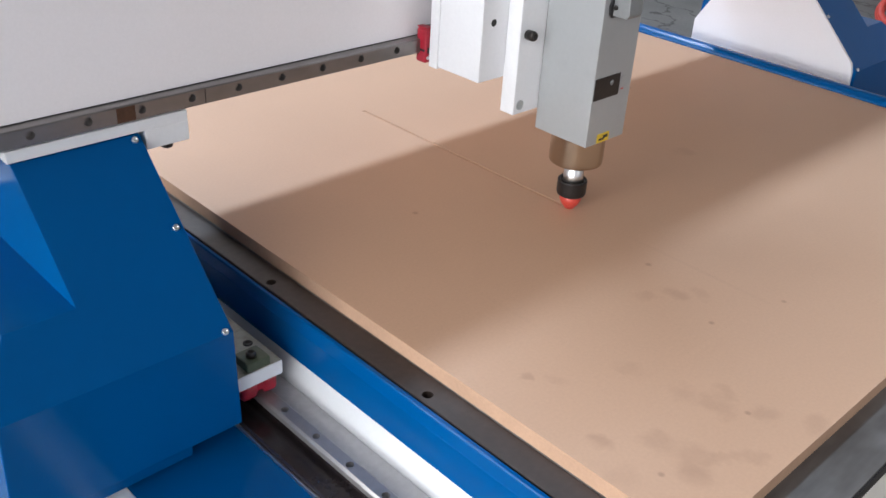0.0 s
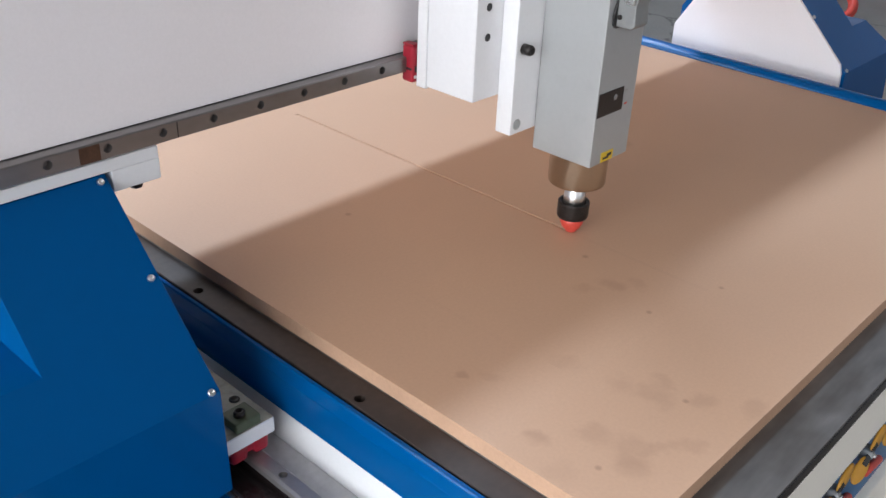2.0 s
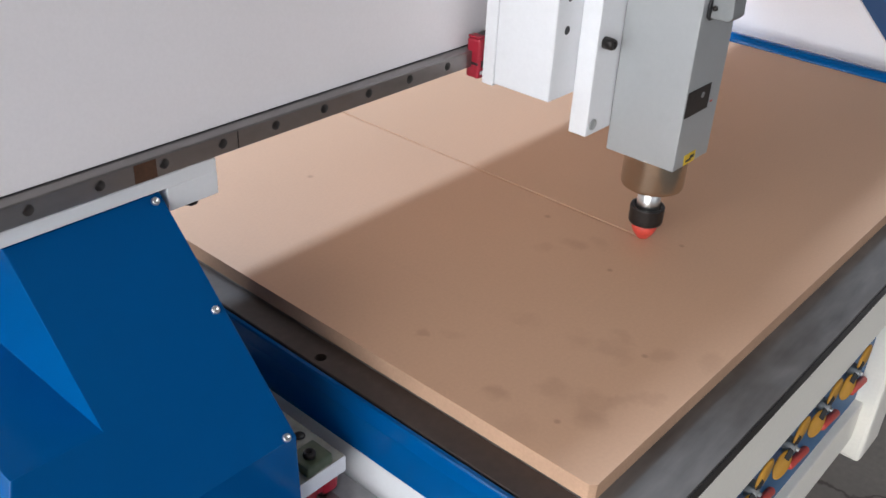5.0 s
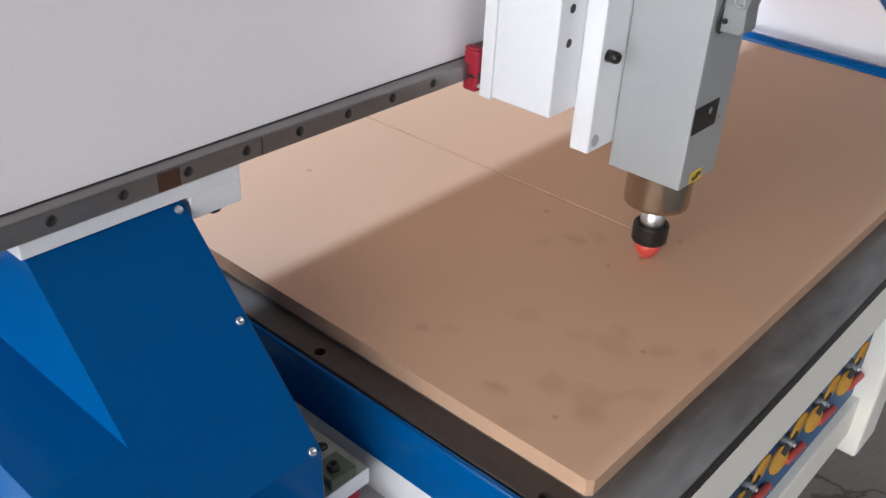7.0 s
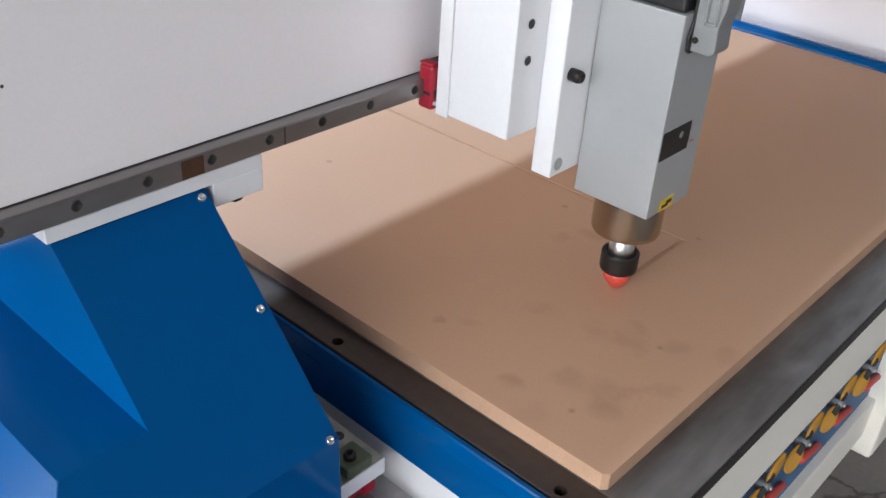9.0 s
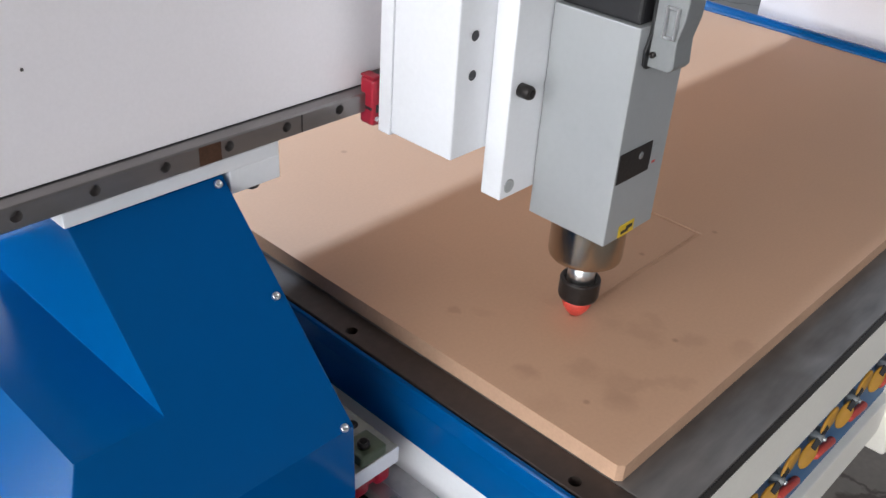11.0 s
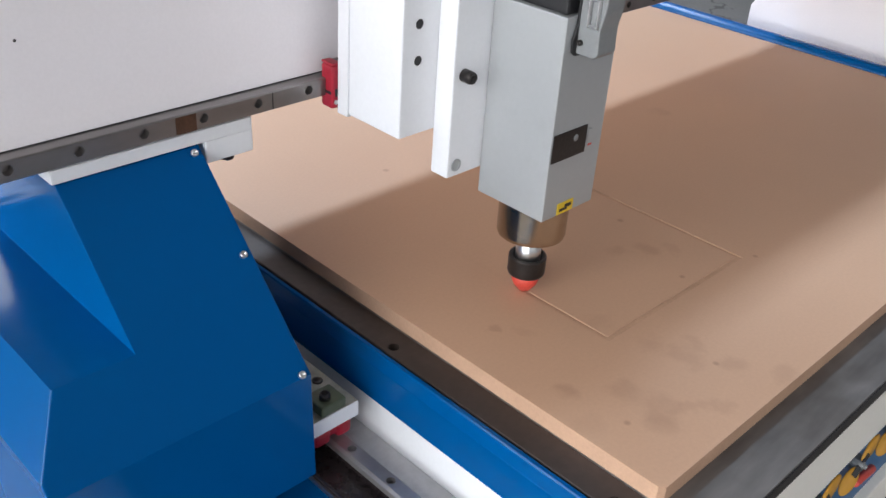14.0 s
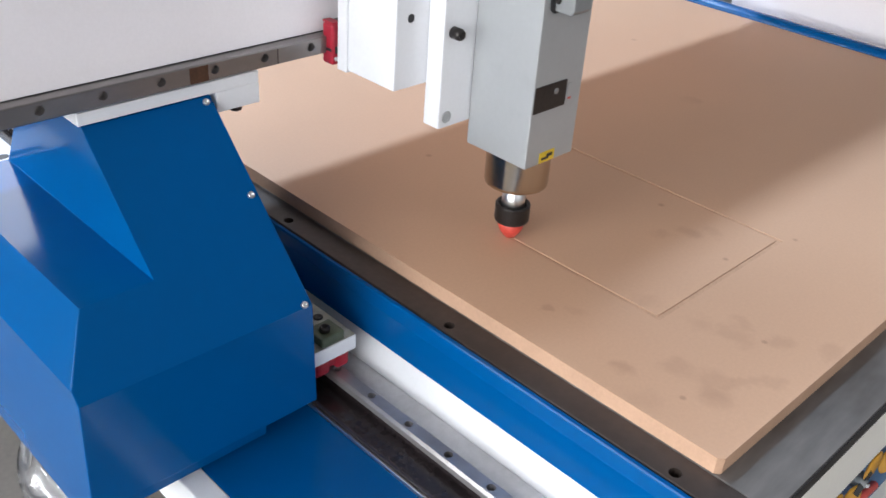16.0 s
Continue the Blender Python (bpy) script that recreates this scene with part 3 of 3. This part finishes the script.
slider = part("slider_plate", box(-0.1415, -0.0785, 0.500, 0.84, -0.0805, -0.0615, 0.0015), WHITE_PLATE, gantry, "white slider plate")
part("slider_top", box(-0.1405, -0.0795, 0.5012, 0.84, -0.0615, -0.0612), SHADE_GREY, slider, "grey plate top with the leg's shade in its colour")
part("slider_cap", box(-0.1250, -0.094, 0.5015, 0.530, -0.0612, -0.049, 0.002), GREEN, slider, "dark green slider cap")
part("bolt", screw(0.006, 0.006, pose(-0.112, 0.514, -0.0489)), BLACK_OXIDE, slider)
part("bolt", screw(0.006, 0.0012, pose(-0.092, 0.552, -0.0612)), BLACK_OXIDE, slider)
wiper = bmesh.new()
add_box(wiper, -0.130, -0.108, 0.506, 0.53, -0.1055, -0.0822, 0.006, 3)
add_box(wiper, -0.101, -0.0815, 0.506, 0.53, -0.1055, -0.0822, 0.006, 3)
add_box(wiper, -0.112, -0.096, 0.5095, 0.53, -0.099, -0.0822, 0.001, 1)
part("rail_wiper", wiper, RED, slider, "red plastic rail wiper")
part("slider_block", box(-0.126, -0.0815, 0.5305, 0.66, -0.104, -0.0808, 0.002), STEEL_DARK, slider)

# ---- spindle head ----
head = thing("spindle_head", "white carriage with grey square spindle motor and red cutter", "spindle")
ax = (0.394, 0.4725)
carriage = part("carriage", box(0.262, 0.46, 0.5435, 0.6195, 0.191, 0.56, 0.0015), WHITE_PLATE, head, "white painted carriage box")
part("back_flange", box(0.2605, 0.46, 0.6197, 0.6355, 0.1885, 0.56, 0.001), WHITE_PLATE, carriage)
for z in (0.2668, 0.302, 0.372, 0.407):
    part("tapped_hole", lathe([(0.0042, 0), (0.0048, 0.0004), (0.0036, 0.0005), (0.0034, 0.0002)], pose(0.2822, 0.5433, z, 90, 0, 0), 14), BLACK, carriage)
wip = part("rail_wiper", box(0.2545, 0.2660, 0.6365, 0.655, 0.1925, 0.2385, 0.0030), RED, head, "red plastic rail wiper")
part("screw", screw(0.0024, 0.0012, pose(0.2590, 0.6363, 0.2000, 90, 0, 0)), CHROME, wip)
part("seal", box(0.2580, 0.2655, 0.6358, 0.6363, 0.2060, 0.2140, 0.0002), BLACK, wip)
part("groove_line", box(0.2541, 0.2546, 0.638, 0.655, 0.2085, 0.2115), BLACK, wip)
part("end_cap", box(0.2550, 0.2655, 0.637, 0.6545, 0.2387, 0.2410, 0.0006), RED, wip)
part("slider_block", box(0.2720, 0.40, 0.636, 0.662, 0.194, 0.236, 0.001), STEEL_DARK, carriage)
lift = part("lift_plate", box(0.3075, 0.455, 0.5195, 0.5432, 0.1445, 0.56, 0.0015), WHITE_PLATE, head, "white painted lift plate")
part("socket_screw", screw(0.0065, 0.013, pose(0.3215, 0.5195, 0.2515, 90, 0, 0)), BLACK_OXIDE, lift, "black socket screw")
part("washer", lathe([(0.0068, 0), (0.0068, 0.0008), (0.0044, 0.0008), (0.0044, 0.0002)], pose(0.319, 0.5193, 0.157, 90, 0, 0), 20), ALU, lift)
housing = part("spindle_housing", box(0.3545, 0.4345, 0.430, 0.5185, 0.1172, 0.3245, 0.0012), ALU, head, "square grey aluminium spindle housing")
part("type_plate", box(0.3562, 0.4075, 0.4288, 0.4298, 0.181, 0.2105, 0.0003), BLACK_OXIDE, housing, "black type plate")
part("mark", lathe([(0.0001, 0), (0.0036, 0), (0.0034, 0.0004), (0.0001, 0.0004)], pose(0.3905, 0.4288, 0.2005, 90, 0, 0), 16), CAST_GREY, housing)
part("sticker", box(0.4105, 0.4175, 0.4292, 0.4298, 0.1855, 0.204), ALU, housing, "small white sticker with red mark")
part("sticker_mark", box(0.4120, 0.4175, 0.4288, 0.4291, 0.1862, 0.1882), RED_BIT, housing)
tag = part("warning_label", box(0.3765, 0.4015, 0.4292, 0.4298, 0.1185, 0.1310), LABEL_YELLOW, housing, "yellow warning label with black symbol")
sym = bmesh.new()
add_box(sym, 0.380, 0.392, 0.4288, 0.4291, 0.1215, 0.1245)
add_box(sym, 0.388, 0.398, 0.4287, 0.4290, 0.1240, 0.1280)
part("symbol", sym, BLACK, tag)
part("motor_cap", box(0.358, 0.431, 0.434, 0.515, 0.3247, 0.56, 0.003), BLACK, head, "black motor cover")
part("flange", lathe([(0.012, 0.0735), (0.0335, 0.0735), (0.0362, 0.0752), (0.0370, 0.0780), (0.0370, 0.0795), (0.0370, 0.1155), (0.0370, 0.117)], pose(*ax, 0), 40), TINTED_STEEL, head, "polished spindle nose")
part("shaft", lathe([(0.0140, 0.036), (0.0140, 0.0560), (0.0132, 0.0572), (0.0132, 0.0765)], pose(*ax, 0), 24), CHROME, head)
nut = lathe([(0.0170, 0.0225), (0.0198, 0.0240), (0.0208, 0.0265), (0.0208, 0.0280), (0.0208, 0.0438), (0.0208, 0.0450), (0.0202, 0.0462), (0.0168, 0.0462), (0.0160, 0.0430), (0.0142, 0.0425)], pose(*ax, 0), 36)
part("collet_nut", nut, BLACK_OXIDE, head, "black collet nut")
part("cutter", lathe([(0.002, 0.0), (0.0070, 0.0022), (0.0125, 0.0095), (0.0150, 0.0150), (0.0150, 0.024)], pose(*ax, 0), 28), RED_BIT, head, "red conical cutter")
plug = part("connector", prism([(0.4285, 0.290), (0.4070, 0.290), (0.4032, 0.2945), (0.4045, 0.316), (0.4005, 0.334), (0.3990, 0.36), (0.3990, 0.40), (0.4285, 0.40)], 0.369, 0.396, bevel=0.0014), CAST_GREY, head, "grey metal cable connector with latch")
part("gasket", prism([(0.3690, 0.2875), (0.3640, 0.2915), (0.3628, 0.3030), (0.3680, 0.3180), (0.3680, 0.40), (0.398, 0.40), (0.398, 0.2875)], 0.4272, 0.4299, "y", 0.0005), BLACK, plug)
part("latch_screw", screw(0.0028, 0.003, pose(0.3689, 0.4235, 0.3015, 0, -90, 0)), BLACK_OXIDE, plug)
latch = bmesh.new()
for y0, y1, z0, z1 in ((0.4055, 0.4080, 0.318, 0.345), (0.4155, 0.4180, 0.318, 0.345), (0.4080, 0.4155, 0.318, 0.3205), (0.4080, 0.4155, 0.3425, 0.345)):
    add_box(latch, 0.3655, 0.3688, y0, y1, z0, z1, 0.0008)
part("latch", latch, CHROME, plug, "bright steel latch loop")

# ---- floor clutter ----
coil = bmesh.new()
for k, (r, z) in enumerate(((0.085, 0.02), (0.10, 0.02), (0.092, 0.05))):
    seg = []
    for i in range(36):
        t = 2 * math.pi * i / 36
        seg.append([coil.verts.new(((r + 0.02 * math.cos(a)) * math.cos(t), (r + 0.02 * math.cos(a)) * math.sin(t), z + 0.02 * math.sin(a))) for a in [j * math.pi / 4 for j in range(8)]])
    for i in range(36):
        for j in range(8):
            f = coil.faces.new((seg[i][j], seg[(i + 1) % 36][j], seg[(i + 1) % 36][(j + 1) % 8], seg[i][(j + 1) % 8]))
            f.smooth = True
ob = tagged(part("hose_coil", coil, RED_BIT), "coiled red rubber hose tilted up on the concrete floor", "hose")
# Position and tilt are chosen to fit the camera's view.
ob.location = (5.0, 1.78, 0.075)
ob.rotation_euler = (0, radians(-48), radians(20))
for x, y, w, hh, tilt in ((5.62, 1.55, 0.34, 0.12, 20), (5.75, 2.05, 0.26, 0.16, -15)):
    cr = thing("crate", "faded red plastic crate standing on the floor", "crate", "crates on the floor", at=(x, y, 0))
    cr.rotation_euler = (0, 0, radians(tilt))
    part("base", box(-w / 2, w / 2, -0.12, 0.12, 0.0, 0.01), RED, cr)
    for q in ((-w / 2, w / 2, -0.12, -0.11), (-w / 2, w / 2, 0.11, 0.12), (-w / 2, -w / 2 + 0.01, -0.1098, 0.1098), (w / 2 - 0.01, w / 2, -0.1098, 0.1098)):
        part("side", box(*q, 0.0102, hh, 0.002), RED, cr)

film_bm = bmesh.new()
rows_f = []
for i in range(26):
    u = i / 25
    rows_f.append([film_bm.verts.new((-0.15 - 0.10 * u + 0.02 * math.sin(7 * u) + 0.10 * v, 1.50 - 0.46 * u + 0.05 * v,
                                      0.012 + 0.035 * abs(noise.noise((5 * u, 4 * v, 2.0))) + 0.05 * math.exp(-((v - 0.5) / 0.09) ** 2))) for v in [j / 14 for j in range(15)]])
for a, b in zip(rows_f, rows_f[1:]):
    for j in range(14):
        f = film_bm.faces.new((a[j], b[j], b[j + 1], a[j + 1]))
        f.smooth = True
bmesh.ops.solidify(film_bm, geom=film_bm.faces[:], thickness=0.0006)
tagged(part("plastic_film", film_bm, CLEAR), "crumpled clear plastic film lying on the floor", "plastic film")


def at_row(rows, t):
    for (ta, a), (tb, b) in zip(rows, rows[1:]):
        if ta <= t <= tb:
            return a + (b - a) * (t - ta) / (tb - ta)
    return rows[-1][1]


def cut_out(piece, t):
    """The tool takes this piece out at t: it goes down into the slot's floor under the cutter."""
    x, y = piece.location.x, piece.location.y
    walk(piece, [(0, pose(x, y, 0)), (max(t - 0.08, 0.02), pose(x, y, 0)), (max(t + 0.08, 0.06), pose(x, y, -0.0036)), (16, pose(x, y, -0.0036))])


def when(rows, value):
    """The time at which the rows first reach the value."""
    for (ta, a), (tb, b) in zip(rows, rows[1:]):
        if a != b and min(a, b) <= value <= max(a, b):
            return ta + (tb - ta) * (value - a) / (b - a)
    return None


def motions():
    walk(gantry, [(t, pose(0, y, Z0)) for t, y in TRAVEL_Y])
    times = sorted({t for t, _ in TRAVEL_Y} | {t for t, _ in TRAVEL_X})
    walk(head, [(t, pose(at_row(TRAVEL_X, t), at_row(TRAVEL_Y, t), Z0)) for t in times])
    out = [q for q in TRAVEL_Y if q[0] <= 6]
    home = [q for q in TRAVEL_Y if q[0] >= 11.4]
    for k, piece in enumerate(down):
        t = when(out, -(k + 0.5) * STEP)
        cut_out(piece, t if t is not None else 5.55)
    for k, piece in enumerate(across):
        cut_out(piece, when(TRAVEL_X, -(k + 0.5) * STEP) or 11.2)
    for k, piece in enumerate(back):
        t = when(home, -0.315 + (k + 0.5) * STEP)
        if t is not None and t < 15.9:
            cut_out(piece, t)


motions()
